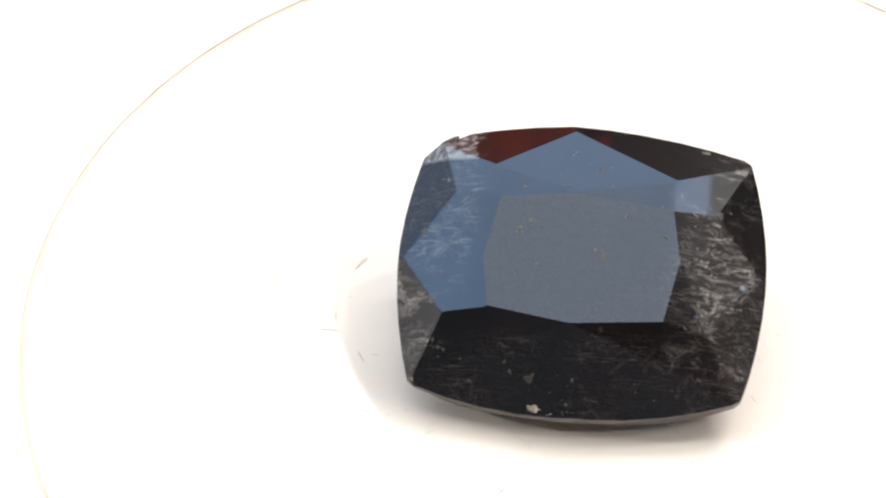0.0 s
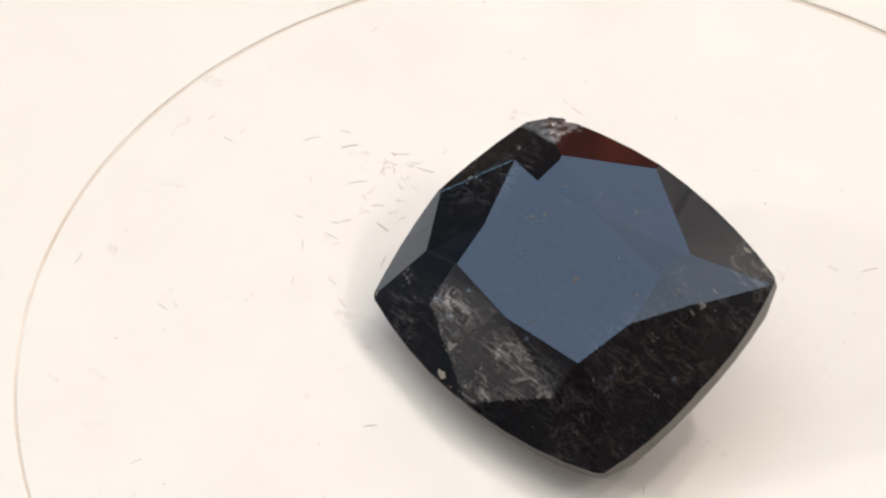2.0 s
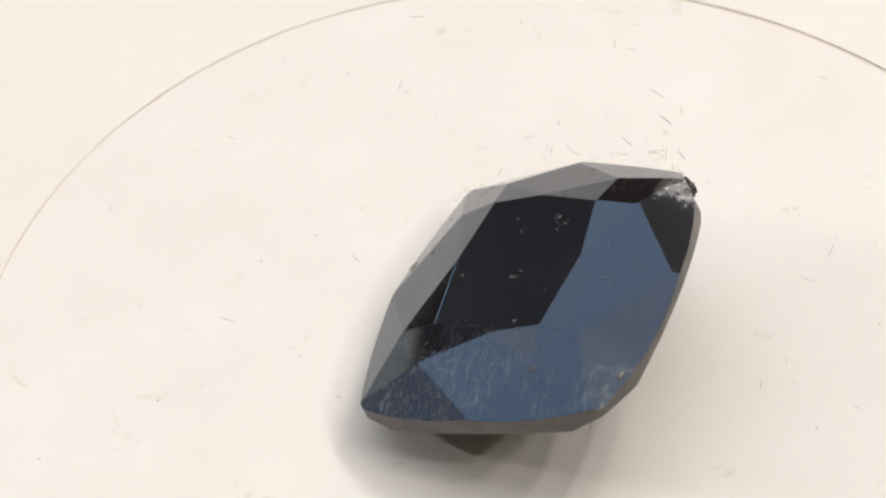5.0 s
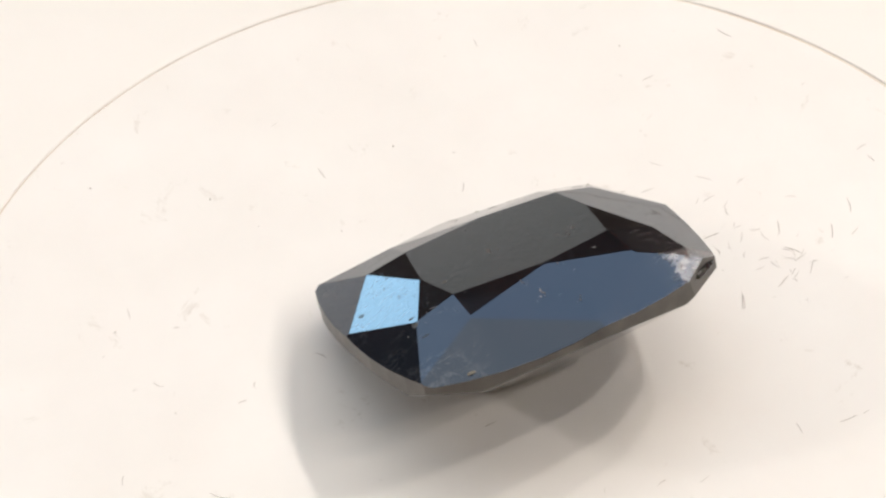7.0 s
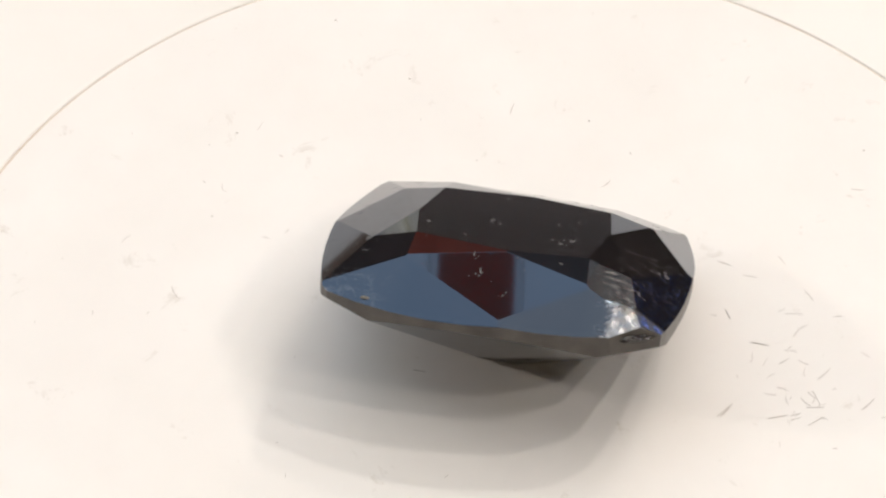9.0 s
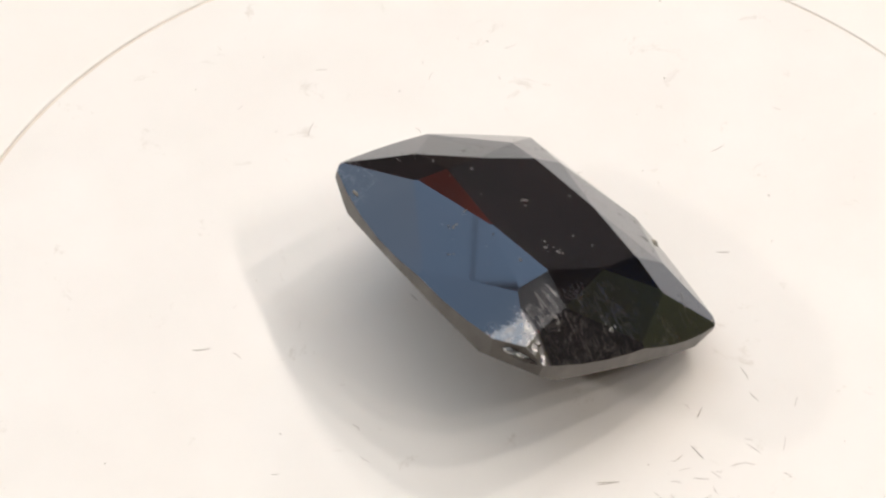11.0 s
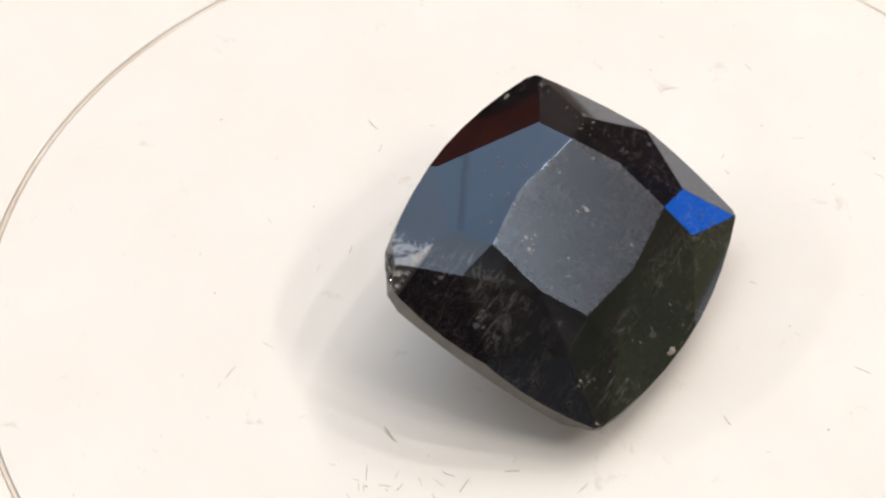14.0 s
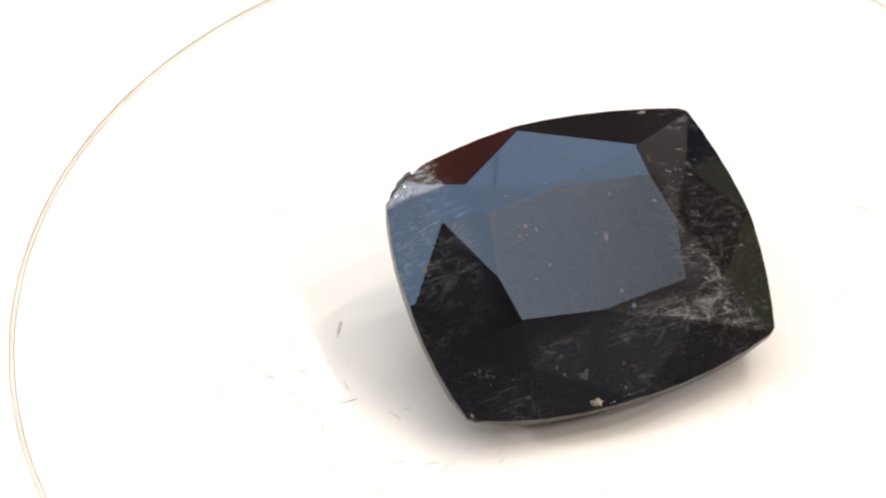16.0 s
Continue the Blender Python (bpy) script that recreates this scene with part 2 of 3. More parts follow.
def box(x0, y0, z0, x1, y1, z1, bevel=0.0):
    bm = bmesh.new()
    bmesh.ops.create_cube(bm, size=1)
    for v in bm.verts:
        v.co = Vector(((x0 + x1) / 2 + v.co.x * (x1 - x0), (y0 + y1) / 2 + v.co.y * (y1 - y0), (z0 + z1) / 2 + v.co.z * (z1 - z0)))
    if bevel:
        bmesh.ops.bevel(bm, geom=bm.edges[:], offset=bevel, segments=2, affect="EDGES")
    return bm


# ---- room ----
X0, X1, Y0, Y1, FLOOR = -2.3, 2.4, -1.2, 2.4, -0.78
# the skylight is added; its edges follow which facets reflect blue
SKYLIGHT = (-2.28, -0.30, 0.95, 2.20)    # opening in the ceiling: x0, y0, x1, y1
WINDOW = (-1.86, 0.385, -1.38, 0.72)      # opening in the back wall: x0, z0, x1, z1


# unseen window, added so the facets on that side reflect dim blue
SIDE_WINDOW = (0.05, 0.86, 1.80, 1.64)   # opening in the left wall: y0, z0, y1, z1


def structure(name, bm, material, label, category):
    return tagged(part(name, bm, material), label, category, kind="structure")


def boxes(*sizes):
    bm = bmesh.new()
    for b in sizes:
        piece = box(*b)
        me = bpy.data.meshes.new("piece")
        piece.to_mesh(me)
        piece.free()
        bm.from_mesh(me)
        bpy.data.meshes.remove(me)
    return bm


# unseen room; its paints are picked to suit what the facets reflect
def build_room():
    structure("floor", box(X0 - 0.1, Y0 - 0.1, FLOOR - 0.1, X1 + 0.1, Y1 + 0.1, FLOOR), WOOD, "dark brown wooden floor of the room", "floor")
    sx0, sy0, sx1, sy1 = SKYLIGHT
    lo, hi = CEILING, CEILING + 0.1
    structure("ceiling", boxes((X0 - 0.1, Y0 - 0.1, lo, X1 + 0.1, sy0, hi), (X0 - 0.1, sy1, lo, X1 + 0.1, Y1 + 0.1, hi),
                               (X0 - 0.1, sy0, lo, sx0, sy1, hi), (sx1, sy0, lo, X1 + 0.1, sy1, hi),
                               (sx0, sy0, lo, -2.13, -0.08, hi), (0.595, sy0, lo, sx1, 0.635, hi), (0.595, 1.15, lo, sx1, sy1, hi)), CEILING_PAINT,
              "grey-brown painted ceiling with small downlights and an added skylight", "ceiling")
    wx0, wz0, wx1, wz1 = WINDOW
    structure("wall_back", boxes((X0 - 0.1, Y1, FLOOR, X1 + 0.1, Y1 + 0.1, wz0), (X0 - 0.1, Y1, wz1, X1 + 0.1, Y1 + 0.1, CEILING),
                                 (X0 - 0.1, Y1, wz0, wx0, Y1 + 0.1, wz1), (wx1, Y1, wz0, X1 + 0.1, Y1 + 0.1, wz1)), WALL_BROWN,
              "dark brown painted wall with a small window", "wall")
    structure("wall_front", box(X0 - 0.1, Y0 - 0.1, FLOOR, X1 + 0.1, Y0, CEILING), WALL_BEIGE, "light brown painted wall facing the table", "wall")
    structure("wall_right", box(X1, Y0, FLOOR, X1 + 0.1, Y1, CEILING), WALL_OLIVE, "dull olive painted side wall", "wall")
    y0, z0, y1, z1 = SIDE_WINDOW
    structure("wall_left", boxes((X0 - 0.1, Y0, FLOOR, X0, Y1, z0), (X0 - 0.1, Y0, z1, X0, Y1, CEILING), (X0 - 0.1, Y0, z0, X0, y0, z1),
                                 (X0 - 0.1, y1, z0, X0, Y1, z1)), WALL_TEAL, "dull dark teal painted wall with a high window", "wall")
    high = tagged(new("window_2"), "wide high window onto a dim blue sky, added for blue reflections", "window", kind="structure")
    for b in ((y0, z0, y1, z0 + 0.03), (y0, z1 - 0.015, y1, z1), (y0, z0 + 0.03, y0 + 0.03, z1 - 0.015), (y1 - 0.03, z0 + 0.03, y1, z1 - 0.015)):
        part("window_frame", box(X0 - 0.07, b[0], b[1], X0 - 0.02, b[2], b[3], 0.004), METAL, high)
    # unseen sheet over the wall's foot, added to keep low reflections dark
    structure("wall_panel", box(wx1 + 0.05, Y1 - 0.02, FLOOR, X1, Y1, 0.33, 0.004), WALL_BROWN, "dark brown panelling added along the foot of the wall for dark reflections", "panelling")
    win = tagged(new("window_1"), "small window onto a bright pale blue sky", "window", kind="structure")
    for b in ((wx0, wz0, wx1, wz0 + 0.03), (wx0, wz1 - 0.03, wx1, wz1), (wx0, wz0 + 0.03, wx0 + 0.03, wz1 - 0.03), (wx1 - 0.03, wz0 + 0.03, wx1, wz1 - 0.03)):
        part("window_frame", box(b[0], Y1 + 0.02, b[1], b[2], Y1 + 0.07, b[3], 0.004), METAL, win)
    structure("backdrop", box(sx0 - 0.6, sy0 - 0.6, CEILING + 0.4, sx1 + 0.6, sy1 + 0.6, CEILING + 0.42), SKY_PANEL, "mottled glowing sky panel above the skylight, added for fill and reflections", "sky")
    structure("backdrop", box(wx0 - 0.3, Y1 + 0.3, wz0 - 0.3, wx1 + 0.3, Y1 + 0.32, wz1 + 0.3), SKY_GLOW, "bright pale blue sky outside the window", "sky")


build_room()


def build_lamps():
    first = None
    for x, y in LAMP_PLACES:
        if first is None:
            first = tagged(new("ceiling_downlight"), "small round metal downlight glowing warm in the ceiling", "downlight", "downlights in the ceiling")
            part("ring", lathe([(0.034, 0.0), (0.048, 0.0), (0.050, -0.004), (0.046, -0.010), (0.036, -0.010), (0.034, 0.0)], 40), METAL, first, "brushed metal ring", True)
            first.matrix_basis = pose(x, y, CEILING)
        else:
            copy_thing(first, pose(x, y, CEILING))
        la = bpy.data.lights.new("downlight_lamp", "AREA")
        la.shape, la.size, la.energy, la.color = "DISK", 0.065, LAMP_WATTS, LAMP_COLOUR
        ob = new("downlight_lamp", la)
        ob.matrix_basis = look((x, y, CEILING - 0.012), (0, 0, 0))


def bare_lamp(name, x, y, z, watts, size, label, category, globe):
    """A round glass lamp on a short stem, with its light just in front of it."""
    t = tagged(new(name), label, category)
    part("globe", lathe([(0, -0.06), (0.024, -0.055), (0.045, -0.04), (0.058, -0.016), (0.06, 0.0), (0.054, 0.026), (0.04, 0.045), (0.022, 0.056), (0, 0.057)], 40), globe, t, "frosted glowing globe", True)
    part("stem", lathe([(0, 0.056), (0.006, 0.056), (0.006, CEILING - z), (0, CEILING - z)], 20), METAL, t, "thin metal stem", True)
    t.matrix_basis = pose(x, y, z)
    if watts <= 0:
        return
    la = bpy.data.lights.new(name + "_lamp", "AREA")
    la.shape, la.size, la.energy, la.color = "DISK", size, watts, LAMP_COLOUR
    away = Vector((x, y, z)).normalized() * 0.066
    new(name + "_lamp", la).matrix_basis = look(Vector((x, y, z)) - away, (0, 0, 0))


build_lamps()
bare_lamp("pendant_lamp", 0.805, 2.154, 1.405, 2.6, 0.06, "small round frosted pendant lamp near the red curtain", "pendant lamp", GLOBE)
bare_lamp("pendant_lamp", -2.20, -0.155, 1.17, 8.6, 0.08, "small round frosted pendant lamp near the high window", "pendant lamp", DIM_GLOBE)

# ---- table and turntable ----
def build_table():
    t = tagged(new("table"), "dark brown wooden table under the turntable", "table")
    part("tabletop", box(-0.5, -0.4, -0.065, 0.8, 0.7, -0.035, 0.004), WOOD, t)
    for x in (-0.44, 0.74):
        for y in (-0.34, 0.64):
            part("leg", box(x - 0.025, y - 0.025, FLOOR, x + 0.025, y + 0.025, -0.066, 0.003), WOOD, t)


build_table()


def build_screen():
    """A small tablet leaning on its stand, lit blue."""
    # unseen glow, added as a tablet so low facets reflect blue
    t = tagged(new("tablet"), "small tablet with a lit blue screen, added for blue reflections", "tablet")
    part("case", box(-0.056, 0, 0, 0.056, 0.007, 0.078, 0.002), DARK_CASE, t, "dark plastic case")
    part("screen", box(-0.051, -0.0012, 0.005, 0.051, -0.0002, 0.073), BLUE_SCREEN, t, "glowing blue screen")
    part("stand", box(-0.03, 0.006, 0, 0.03, 0.05, 0.003, 0.001), DARK_CASE, t)
    t.matrix_basis = pose(0.52, 0.10, -0.035, 0, 0, -79)
    return t


build_screen()


def build_curtain(x0, x1, z0):
    """Short red cloth hanging in soft folds from a rod on the back wall."""
    # unseen cloth, added and trimmed to give the facets their red reflections
    t = tagged(new("curtain"), "short red cloth curtain in soft folds on the wall, added for red reflections", "curtain", "curtains on the back wall")
    bm = bmesh.new()
    n = round(72 * (x1 - x0))
    cols = []
    for k in range(n + 1):
        x = x0 + (x1 - x0) * k / n
        y = Y1 - 0.06 + 0.022 * math.sin(k * 0.62) + 0.008 * math.sin(k * 0.23 + 1)
        cols.append([bm.verts.new((x, y + d, z)) for d in (-0.002, 0.002) for z in (z0, 1.56)])
    for a, b in zip(cols, cols[1:]):
        bm.faces.new((a[0], b[0], b[1], a[1]))
        bm.faces.new((a[3], b[3], b[2], a[2]))
        bm.faces.new((a[1], b[1], b[3], a[3]))
        bm.faces.new((a[2], b[2], b[0], a[0]))
    bm.faces.new((cols[0][0], cols[0][1], cols[0][3], cols[0][2]))
    bm.faces.new((cols[-1][2], cols[-1][3], cols[-1][1], cols[-1][0]))
    part("cloth", bm, CURTAIN, t, smooth=True)
    part("rod", box(x0 - 0.05, Y1 - 0.07, 1.562, x1 + 0.05, Y1 - 0.05, 1.582, 0.004), METAL, t, "thin metal rod")
    for x in (x0 + 0.02, x1 - 0.02):
        part("bracket", box(x - 0.01, Y1 - 0.05, 1.565, x + 0.01, Y1, 1.579, 0.002), METAL, t)


build_curtain(-0.78, 0.36, 1.10)
build_curtain(0.93, 1.58, 1.12)


def build_television():
    """A wide television on a tall neck, lit blue, on a low cabinet."""
    # unseen; inferred from blue reflections, its height cut to suit the facets
    facing = pose(1.626, 1.626, 0, 0, 0, -45)
    t = tagged(new("television"), "wide flat television with a bright blue screen on a low cabinet", "television")
    part("case", box(-0.372, 0, 0.372, 0.372, 0.03, 0.620, 0.005), DARK_CASE, t, "dark plastic case")
    part("screen", box(-0.360, -0.003, 0.384, 0.360, -0.0005, 0.608), TV_SCREEN, t, "glowing blue screen")
    part("neck", box(-0.018, 0.031, 0.198, 0.018, 0.048, 0.46, 0.003), DARK_CASE, t)
    part("foot", box(-0.12, -0.05, 0.1855, 0.12, 0.11, 0.1985, 0.003), DARK_CASE, t)
    t.matrix_basis = facing
    # unseen cabinet, raised and painted olive for the facets to reflect
    c = tagged(new("media_cabinet"), "low olive-green painted cabinet under the television, added for olive reflections", "cabinet")
    part("body", box(-0.45, -0.12, FLOOR, 0.45, 0.20, 0.185, 0.004), WALL_OLIVE, c)
    for x0, x1 in ((-0.445, -0.003), (0.003, 0.445)):
        part("door", box(x0, -0.137, FLOOR + 0.05, x1, -0.1205, 0.172, 0.003), WALL_OLIVE, c)
    c.matrix_basis = facing


build_television()


def build_glint_cloth():
    """Small red cloth under the skylight, added and sized for one facet's reflection."""
    t = tagged(new("red_glint_cloth"), "small red cloth under the skylight, added as a red reflection", "blind")
    part("cloth", box(-0.135, 1.30, CEILING - 0.016, -0.065, 1.42, CEILING - 0.013), GLINT_CLOTH, t)
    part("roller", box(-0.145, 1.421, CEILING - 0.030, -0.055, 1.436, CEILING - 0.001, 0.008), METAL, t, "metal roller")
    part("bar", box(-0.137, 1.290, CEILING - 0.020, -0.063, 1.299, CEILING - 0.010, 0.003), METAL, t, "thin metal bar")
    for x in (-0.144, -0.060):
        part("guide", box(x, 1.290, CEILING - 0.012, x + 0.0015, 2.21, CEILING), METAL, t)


build_glint_cloth()


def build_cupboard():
    """An unseen low pale cupboard, added with glowing doors for grey reflections."""
    t = tagged(new("cupboard"), "low pale olive-grey cupboard with glowing door panels added for grey reflections", "cupboard", "cupboards along the walls")
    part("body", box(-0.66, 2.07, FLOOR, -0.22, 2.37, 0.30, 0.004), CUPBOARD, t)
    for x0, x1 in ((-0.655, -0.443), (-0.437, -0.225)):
        d = part("door", box(x0, 2.052, FLOOR + 0.06, x1, 2.068, 0.29, 0.003), DOOR_GLOW, t, "door panel given a soft grey glow, no lamp inside")
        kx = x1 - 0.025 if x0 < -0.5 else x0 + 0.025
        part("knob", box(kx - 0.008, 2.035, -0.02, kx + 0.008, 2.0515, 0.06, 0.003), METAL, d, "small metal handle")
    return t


# a second one added, swung round to give another grey reflection
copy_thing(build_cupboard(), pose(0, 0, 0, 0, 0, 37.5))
DISC_X, DISC_Y, DISC_R = 0.00197, 0.00070, 0.02280


def build_turntable():
    t = tagged(new("turntable"), "white plastic turntable with a round inset disc", "turntable")
    part("base", lathe([(0, -0.0345), (0.070, -0.0345), (0.072, -0.033), (0.072, -0.017), (0.070, -0.016), (0, -0.016)]), PLASTIC_OUTER, t, smooth=False)
    # platform with a shallow round recess, a little wider than the thin disc that lies in it
    bm = lathe([(0, -0.000225), (0.012, -0.000225), (DISC_R + 0.00016, -0.000225), (DISC_R + 0.00016, -0.00006), (DISC_R + 0.00018, -0.00002), (DISC_R + 0.00023, 0.0), (0.085, 0.0),
                (0.0865, -0.0015), (0.0865, -0.0105), (0.085, -0.012), (0.03, -0.012), (0, -0.012)], 256)
    ob = part("platform", bm, PLASTIC_OUTER, t, "white plastic platform", False)
    ob.location = (DISC_X - 0.00002, DISC_Y + 0.00009, 0)
    bm = lathe([(0, -0.00022), (DISC_R - 0.00002, -0.00022), (DISC_R, -0.00020), (DISC_R, -0.00006), (DISC_R - 0.00002, -0.00002), (DISC_R - 0.00006, 0.0), (0.012, 0.0), (0, 0)], 256)
    ob = part("inset_disc", bm, DISC_PLASTIC, t, "round white plastic disc", False)
    ob.location = (DISC_X, DISC_Y, 0)
    # tan strip laid in the groove round the disc
    ob = part("groove_ring", lathe([(DISC_R + 0.000005, -0.00021), (DISC_R + 0.000005, -0.00007), (DISC_R + 0.00015, -0.00007), (DISC_R + 0.00015, -0.00021), (DISC_R + 0.000005, -0.00021)], 256), GROOVE, t, "tan ring in the groove round the disc")
    ob.location = (DISC_X - 0.00001, DISC_Y + 0.000045, 0)
    part("spindle", lathe([(0, -0.0165), (0.012, -0.0165), (0.012, -0.0115), (0, -0.0115)], 48), METAL, t)
    return t


turntable = build_turntable()

# ---- gemstone ----
# half sizes in millimetres, in the stone's own space: x along its longer side, z through its table
GX, GY = 6.32, 5.02          # corners of the girdle
BX, BY = 0.80, 1.05          # bulge of the short and the long sides
def plane(a, b, c):
    a, b, c = Vector(a), Vector(b), Vector(c)
    n = (b - a).cross(c - a).normalized()
    if n.dot(a) < 0:
        n = -n
    return a, n


STONE_POSE = Matrix(((0.998857, 0.044140, -0.018339, 0.00139686), (-0.047792, 0.928418, -0.368451, -0.00018898),
                     (0.000763, 0.368906, 0.929466, 0.00359619), (0, 0, 0, 1)))


# the crown's cutting chart: azimuth and slope of each facet in degrees, and its depth from the middle of the girdle in millimetres
TABLE_CUT = (-47.9, 0.9, 1.534)
CROWN_CUTS = [
    (88.7, 23.0, 2.469), (-2.7, 19.1, 2.652), (-92.8, 22.7, 2.453), (-177.4, 20.0, 2.776),       # four wide facets, one a side
    (44.6, 19.4, 2.735), (125.6, 18.9, 2.723), (-53.3, 18.9, 2.652), (-126.1, 24.1, 3.005),      # four corner kites
    (79.5, 14.3, 2.139), (7.1, 14.7, 2.400), (95.2, 16.6, 2.249), (170.8, 13.3, 2.377),          # eight small ones round the table
    (-83.2, 15.3, 2.162), (-14.2, 13.6, 2.311), (-96.8, 19.8, 2.353), (-168.7, 16.4, 2.568),
    (79.9, 31.5, 3.126), (12.9, 27.7, 3.498), (97.9, 29.3, 3.050), (165.5, 32.0, 3.906),         # eight steep ones along the edge
    (-81.0, 30.6, 3.175), (-15.5, 27.0, 3.423), (-102.2, 32.5, 3.279), (-161.7, 33.2, 3.986)]


def chart_plane(azimuth, slope, depth):
    a, b = radians(azimuth), radians(slope)
    n = Vector((math.sin(b) * math.cos(a), math.sin(b) * math.sin(a), math.cos(b)))
    return n * depth, n


def gem_planes():
    """The cuts that shape the stone: the table, its crown facets, the girdle and the pavilion."""
    cuts = [("table", chart_plane(*TABLE_CUT))]
    cuts += [("crown", chart_plane(*row)) for row in CROWN_CUTS]
    # girdle: each side an arc of short cuts
    for s in (1, -1):
        for k in range(9):
            f = (k + 0.5) / 9
            x = -GX + 2 * GX * f
            slope = BY * 4 * (1 - 2 * f) / (2 * GX)
            cuts.append(("girdle", (Vector((x, s * (GY + BY * 4 * f * (1 - f) + 0.02), 0)), Vector((-slope, s, 0)).normalized())))
            y = -GY + 2 * GY * f
            slope = BX * 4 * (1 - 2 * f) / (2 * GY)
            cuts.append(("girdle", (Vector((s * (GX + BX * 4 * f * (1 - f) + 0.02), y, 0)), Vector((s, -slope, 0)).normalized())))
        for q in (1, -1):
            worn = 0.04
            cuts.append(("girdle", (Vector((s * (GX - worn), q * (GY - worn), 0)), Vector((s * 0.75, q * 0.9, 0)).normalized())))
    cuts.append(("girdle", (Vector((-5.45, 5.06, 0)), Vector((-0.52, 0.84, 0.06)).normalized())))
    # pavilion
    for s in (1, -1):
        cuts.append(("pavilion", plane((-1, s * (GY + BY), -0.45), (1, s * (GY + BY), -0.45), (0, s * 0.6, -4.3))))
        cuts.append(("pavilion", plane((s * (GX + BX), -1, -0.45), (s * (GX + BX), 1, -0.45), (s * 1.9, 0, -4.3))))
        cuts.append(("pavilion", plane((-1, s * (GY + BY - 0.15), -0.55), (1, s * (GY + BY - 0.15), -0.55), (0, s * (GY - 0.4), -1.5))))
        for q in (1, -1):
            g = Vector((s * (GX - 0.1), q * (GY - 0.1), -0.42))
            cuts.append(("pavilion", plane(g, g + Vector((s * 0.9, -q * 0.75, 0)), (s * 1.5, q * 0.3, -4.1))))
    return cuts


def build_gem():
    bm = bmesh.new()
    bmesh.ops.create_cube(bm, size=30)
    kinds = {"crown": 1, "girdle": 2, "pavilion": 3, "table": 4}
    tag = bm.faces.layers.int.new("kind")
    cuts = gem_planes()
    inv = STONE_POSE.inverted()
    foot = inv @ Vector((0, 0, 0)) * 1000
    cuts.append(("pavilion", (foot, (inv.to_3x3() @ Vector((0, 0, -1))).normalized())))
    for kind, (co, no) in cuts:
        res = bmesh.ops.bisect_plane(bm, geom=bm.verts[:] + bm.edges[:] + bm.faces[:], dist=1e-4, plane_co=co, plane_no=no, clear_outer=True)
        rim = [e for e in bm.edges if e.is_boundary]
        if len(rim) > 2:
            for f in bmesh.ops.contextual_create(bm, geom=rim)["faces"]:
                f[tag] = kinds[kind]
    bmesh.ops.remove_doubles(bm, verts=bm.verts, dist=0.01)
    bmesh.ops.dissolve_degenerate(bm, edges=bm.edges, dist=0.01)
    bmesh.ops.recalc_face_normals(bm, faces=bm.faces)
    bmesh.ops.bevel(bm, geom=bm.edges[:], offset=0.008, segments=1, affect="EDGES")
    for f in bm.faces:
        if f[tag] == 0:
            f[tag] = 1 if f.calc_center_median().z > 0 else 3
    gem = tagged(new("gemstone"), "near-black cushion-cut gemstone with chipped edge resting tilted", "gemstone")
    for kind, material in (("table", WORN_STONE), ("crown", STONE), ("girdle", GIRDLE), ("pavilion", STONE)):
        one = bm.copy()
        lay = one.faces.layers.int["kind"]
        bmesh.ops.delete(one, geom=[f for f in one.faces if f[lay] != kinds[kind]], context="FACES")
        for v in one.verts:
            v.co *= 0.001
        me = bpy.data.meshes.new(kind)
        one.to_mesh(me)
        one.free()
        me.materials.append(material)
        ob = new(kind, me)
        ob.parent = gem
        ob.matrix_basis = STONE_POSE
    bm.free()
    return gem


gem = build_gem()


# ---- chips and lint ----
PALE_CHIP = surface("pale_chipped_stone", (0.08, 0.075, 0.06), (0.45, 0.41, 0.33), 5200.0, 0.6, 0.6, 3.0, 0.00005)


BROKEN = surface("broken_stone", (0.006, 0.005, 0.005), (0.022, 0.018, 0.018), 1300.0, 0.2, 0.7, 2.5, 0.00008, 1.0)
FLAW = surface("pale_flaw", (0.012, 0.012, 0.012), (0.06, 0.058, 0.055), 2500.0, 0.32, 0.5, 2.0, 0.00002, 0.8)


def flake(size, seed):
    """A small rough flake scar."""
    bm = bmesh.new()
    bmesh.ops.create_icosphere(bm, subdivisions=3, radius=1.0)
    for v in bm.verts:
        k = 1 + 0.55 * noise.noise(v.co * 1.7 + Vector((seed, 0, 0))) + 0.3 * noise.noise(v.co * 4.1 + Vector((0, seed, 0)))
        v.co = Vector((v.co.x * size[0] * k, v.co.y * size[1] * k, v.co.z * size[2] * k)) * 0.001
    return bm


def crown_surface(x, y):
    """Height and normal of the crown over a place in the stone's own space, in millimetres."""
    best = None
    for kind, (co, no) in gem_planes():
        if kind in ("table", "crown"):
            z = co.z - (no.x * (x - co.x) + no.y * (y - co.y)) / no.z
            if best is None or z < best[0]:
                best = (z, no)
    return best


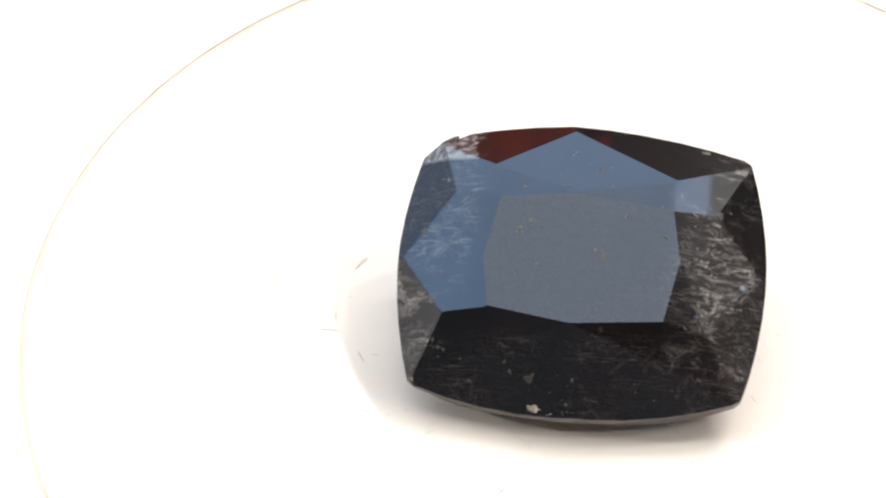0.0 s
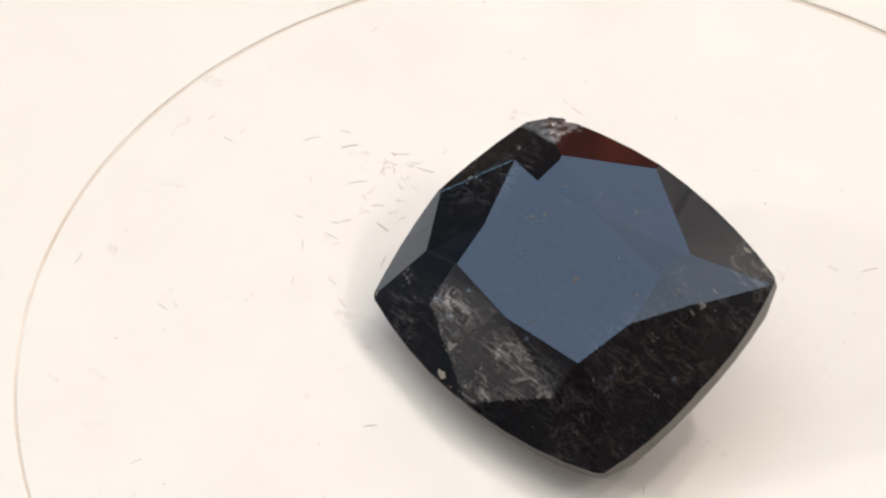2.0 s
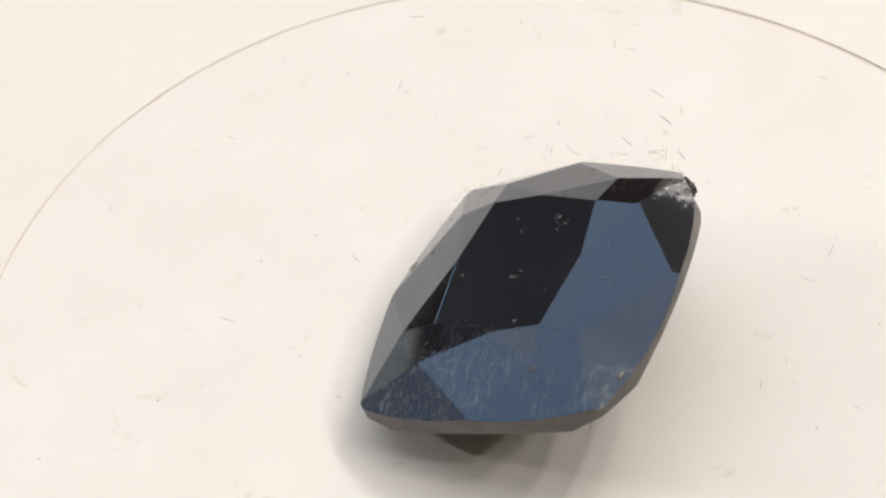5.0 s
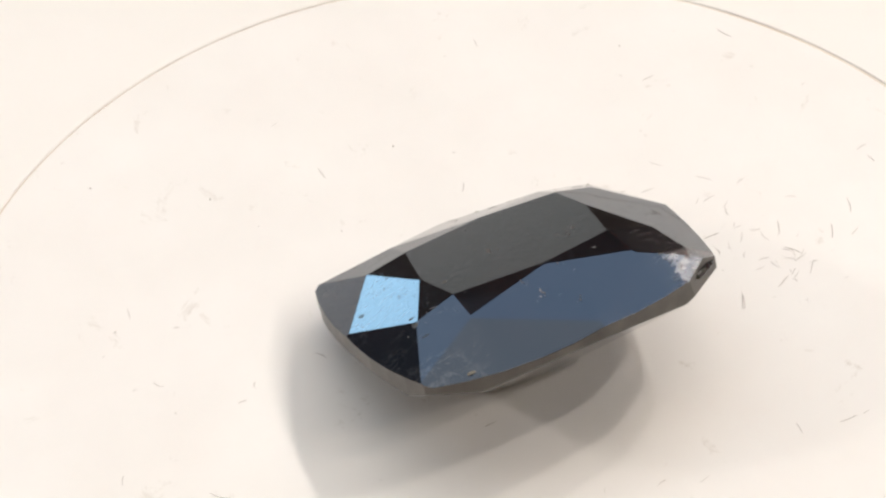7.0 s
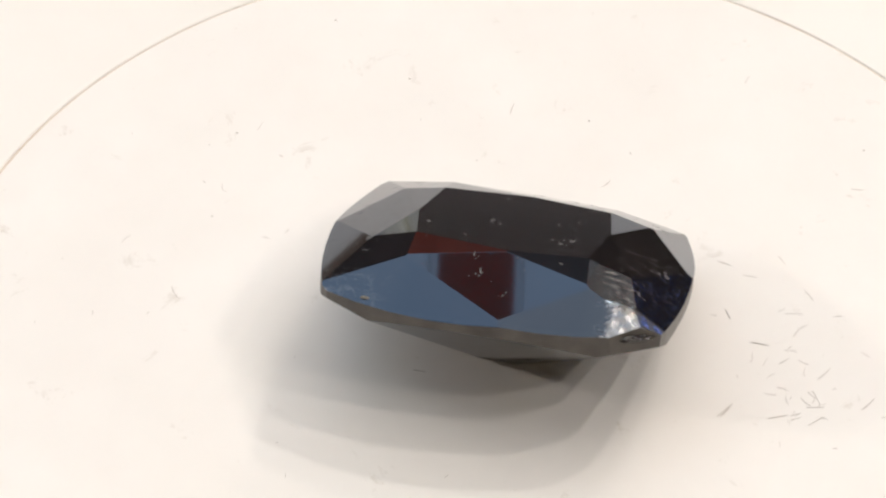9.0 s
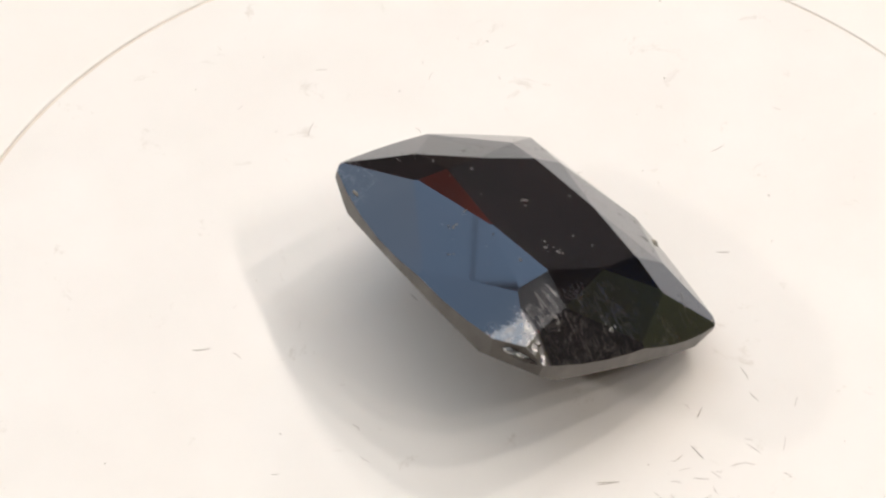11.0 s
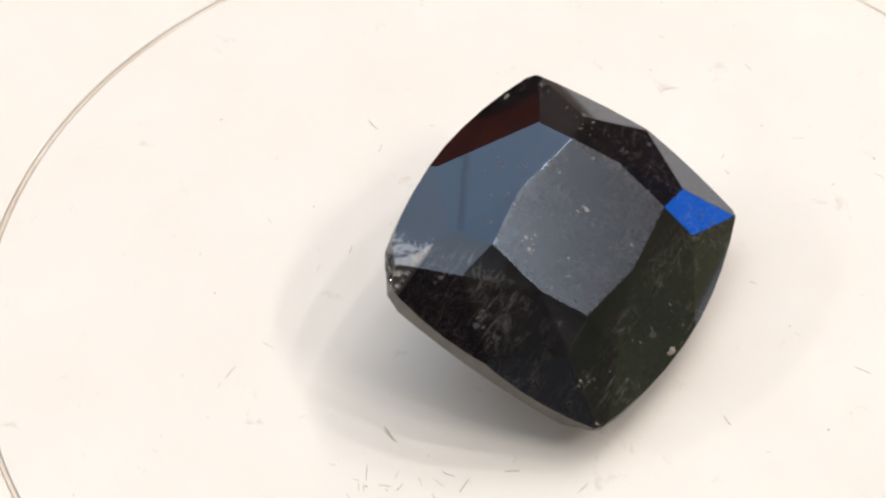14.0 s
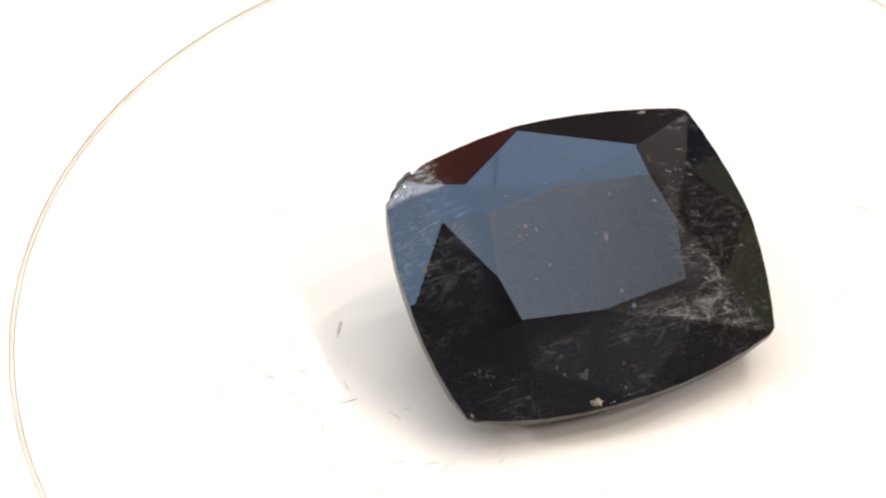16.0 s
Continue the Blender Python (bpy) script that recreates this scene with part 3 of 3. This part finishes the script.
def build_chips():
    for x, y, z, size, seed in ((-1.40, -5.70, 0.06, (0.34, 0.20, 0.10), 1.0), (-0.85, -5.86, 0.0, (0.20, 0.13, 0.09), 2.0), (-0.25, -5.90, 0.03, (0.16, 0.10, 0.10), 3.0),
                                (-6.18, -4.85, -0.16, (0.08, 0.10, 0.08), 4.0), (6.76, -2.6, -0.03, (0.07, 0.18, 0.08), 5.0), (4.6, 5.30, 0.0, (0.18, 0.06, 0.05), 6.0)):
        ob = part("chip", flake(size, seed), PALE_CHIP, gem, "pale rough chip on the edge")
        ob.matrix_basis = STONE_POSE @ Matrix.Translation(Vector((x, y, z)) * 0.001)
    ob = part("broken_corner", flake((0.70, 0.26, 0.13), 8.0), BROKEN, gem, "rough broken corner")
    ob.matrix_basis = STONE_POSE @ Matrix.Translation(Vector((-5.60, 4.92, -0.05)) * 0.001) @ pose(0, 0, 0, 0, 0, 32)


# flaws on the crown: place in millimetres and size
FLAWS = [(-2.45, 0.99, 0.10), (0.83, 0.05, 0.13), (-1.69, -0.44, 0.05), (0.65, -2.2, 0.06), (-2.41, -0.84, 0.05), (3.19, 0.98, 0.07), (-0.69, 2.9, 0.05),
         (-2.36, 2.81, 0.07), (-2.45, -4.54, 0.06), (-1.72, -4.83, 0.14), (-0.06, -4.74, 0.10), (-5.48, -3.45, 0.08), (-0.23, -5.6, 0.09), (-5.04, -3.83, 0.06),
         (4.7, -4.41, 0.08), (0.74, -3.17, 0.05), (-5.27, -3.72, 0.05), (-3.94, -4.92, 0.06), (3.69, 5.3, 0.09), (-0.5, 4.69, 0.06), (0.96, 3.06, 0.07),
         (0.71, 3.9, 0.07), (-2.07, 1.35, 0.10), (0.54, 3.79, 0.09), (5.23, 2.28, 0.16), (6.2, -1.45, 0.10), (4.78, 0.04, 0.09), (-6.2, 1.0, 0.14), (-5.39, 3.09, 0.09)]


def build_flaws():
    rnd = random.Random(11)
    places = [(x, y, k, rnd.uniform(0.5, 1.8)) for x, y, k in FLAWS]
    for x, y, k in FLAWS:          # each flaw is a small cluster
        for j in range(3):
            places.append((x + rnd.gauss(0, 1.6 * k), y + rnd.gauss(0, 1.6 * k), k * rnd.uniform(0.25, 0.55), rnd.uniform(0.4, 2.4)))
    for j in range(14):            # the bruised short side
        places.append((rnd.uniform(3.6, 6.6), rnd.uniform(-4.3, 4.3), rnd.uniform(0.012, 0.05), rnd.uniform(0.8, 5.0)))
    for j in range(10):            # the rubbed long edge
        places.append((rnd.uniform(-4.5, 4.5), rnd.uniform(-5.5, -4.0), rnd.uniform(0.015, 0.05), rnd.uniform(0.6, 2.0)))
    for j in range(12):            # the whole crown
        places.append((rnd.uniform(-5.6, 5.6), rnd.uniform(-4.3, 4.3), rnd.uniform(0.012, 0.035), rnd.uniform(0.5, 2.0)))
    bm = bmesh.new()
    for x, y, k, long in places:
        z, no = crown_surface(x, y)
        if z < 0.12:
            continue
        turn = no.to_track_quat("Z", "Y").to_matrix() @ Matrix.Rotation(rnd.uniform(0, 3.14), 3, "Z")
        made = bmesh.ops.create_icosphere(bm, subdivisions=1, radius=1.0)["verts"]
        for v in made:
            c = v.co * rnd.uniform(0.6, 1.3)
            v.co = (Vector((x, y, z)) + turn @ Vector((c.x * k * long, c.y * k, c.z * min(0.016, k * 0.3)))) * 0.001
    ob = part("surface_flaw", bm, FLAW, gem, "pale pits and scratches on the facets")
    ob["kind"] = "stuff"
    ob.matrix_basis = STONE_POSE


build_chips()
build_flaws()

# fibres: place in millimetres on the disc, and heading in degrees
FIBRES = [(-6.8, -4.6, 162), (-7.9, -4.1, 176), (-9.1, -5.2, 127), (-10.3, -3.4, 127), (-9.8, -2.3, 9), (-7.2, -1.9, 119), (-8.6, -0.5, 176),
          (-10.0, -1.3, 72), (-9.6, 0.2, 45), (-11.2, 0.6, 54), (-9.6, 3.1, 22), (-10.9, 2.0, 71), (-11.0, 1.9, 119), (-11.0, 2.4, 9),
          (-11.1, 3.1, 44), (-7.5, 3.2, 55), (-13.0, 1.9, 54), (4.5, 3.1, 179), (-5.5, 9.6, 79), (-7.4, 10.2, 176), (-7.6, 3.1, 61),
          (3.2, -12.3, 86), (15.0, 0.6, 132), (7.6, 11.4, 58), (-16.5, -10.4, 111), (-11.9, -9.8, 3), (-6.7, -15.8, 75), (-1.4, -8.4, 50), (-13.8, 2.4, 19), (-14.5, 1.1, 61)]


def add_fibre(bm, x, y, heading, length, curl, r):
    pts, h = [], heading - curl / 2
    p = Vector((x, y, r * 0.9)) - Vector((math.cos(heading), math.sin(heading), 0)) * length / 2
    for k in range(6):
        pts.append((p.copy(), h))
        p += Vector((math.cos(h), math.sin(h), 0)) * length / 5
        h += curl / 5
    rings = []
    for k, (q, h) in enumerate(pts):
        w = r * (0.5 if k in (0, 5) else 1.0)
        side = Vector((-math.sin(h), math.cos(h), 0))
        rings.append([bm.verts.new(q + side * w), bm.verts.new(q + Vector((0, 0, w))), bm.verts.new(q - side * w), bm.verts.new(q - Vector((0, 0, w * 0.8)))])
    for a, b in zip(rings, rings[1:]):
        for k in range(4):
            bm.faces.new((a[k], a[(k + 1) % 4], b[(k + 1) % 4], b[k]))
    bm.faces.new(rings[0][::-1])
    bm.faces.new(rings[-1])


def build_lint():
    rnd = random.Random(7)
    bm = bmesh.new()
    for x, y, a in FIBRES:
        add_fibre(bm, x * 0.001, y * 0.001, radians(a), rnd.uniform(0.0005, 0.0009), rnd.uniform(-0.6, 0.6), rnd.uniform(0.000010, 0.000017))
    for k in range(26):      # the dense patch beside the stone
        add_fibre(bm, rnd.gauss(-0.0102, 0.0013), rnd.gauss(0.0008, 0.0022), rnd.uniform(0, 3.14), rnd.uniform(0.00015, 0.0005), rnd.uniform(-1, 1), rnd.uniform(0.000007, 0.000012))
    for k in range(30):      # stray ones all over the disc
        r, a = 0.021 * math.sqrt(rnd.uniform(0.12, 1)), rnd.uniform(0, 6.283)
        add_fibre(bm, r * math.cos(a), r * math.sin(a), rnd.uniform(0, 3.14), rnd.uniform(0.0001, 0.0006), rnd.uniform(-1.4, 1.4), rnd.uniform(0.000007, 0.000013))
    for k in range(26):      # specks
        r, a = 0.021 * math.sqrt(rnd.uniform(0.1, 1)), rnd.uniform(0, 6.283)
        size = rnd.uniform(0.00002, 0.00005)
        made = bmesh.ops.create_icosphere(bm, subdivisions=1, radius=size)["verts"]
        for v in made:
            v.co = Vector((r * math.cos(a) + v.co.x * rnd.uniform(0.7, 1.5), r * math.sin(a) + v.co.y, size * 0.4 + v.co.z * 0.5))
    return tagged(part("lint", bm, LINT), "fine grey lint fibres and specks scattered on the white disc", "lint", kind="stuff")


lint = build_lint()


def motions():
    for thing in (turntable, gem, lint):
        walk(thing, [(t, pose(0, 0, 0, 0, 0, -a)) for t, a in TURNS])


motions()
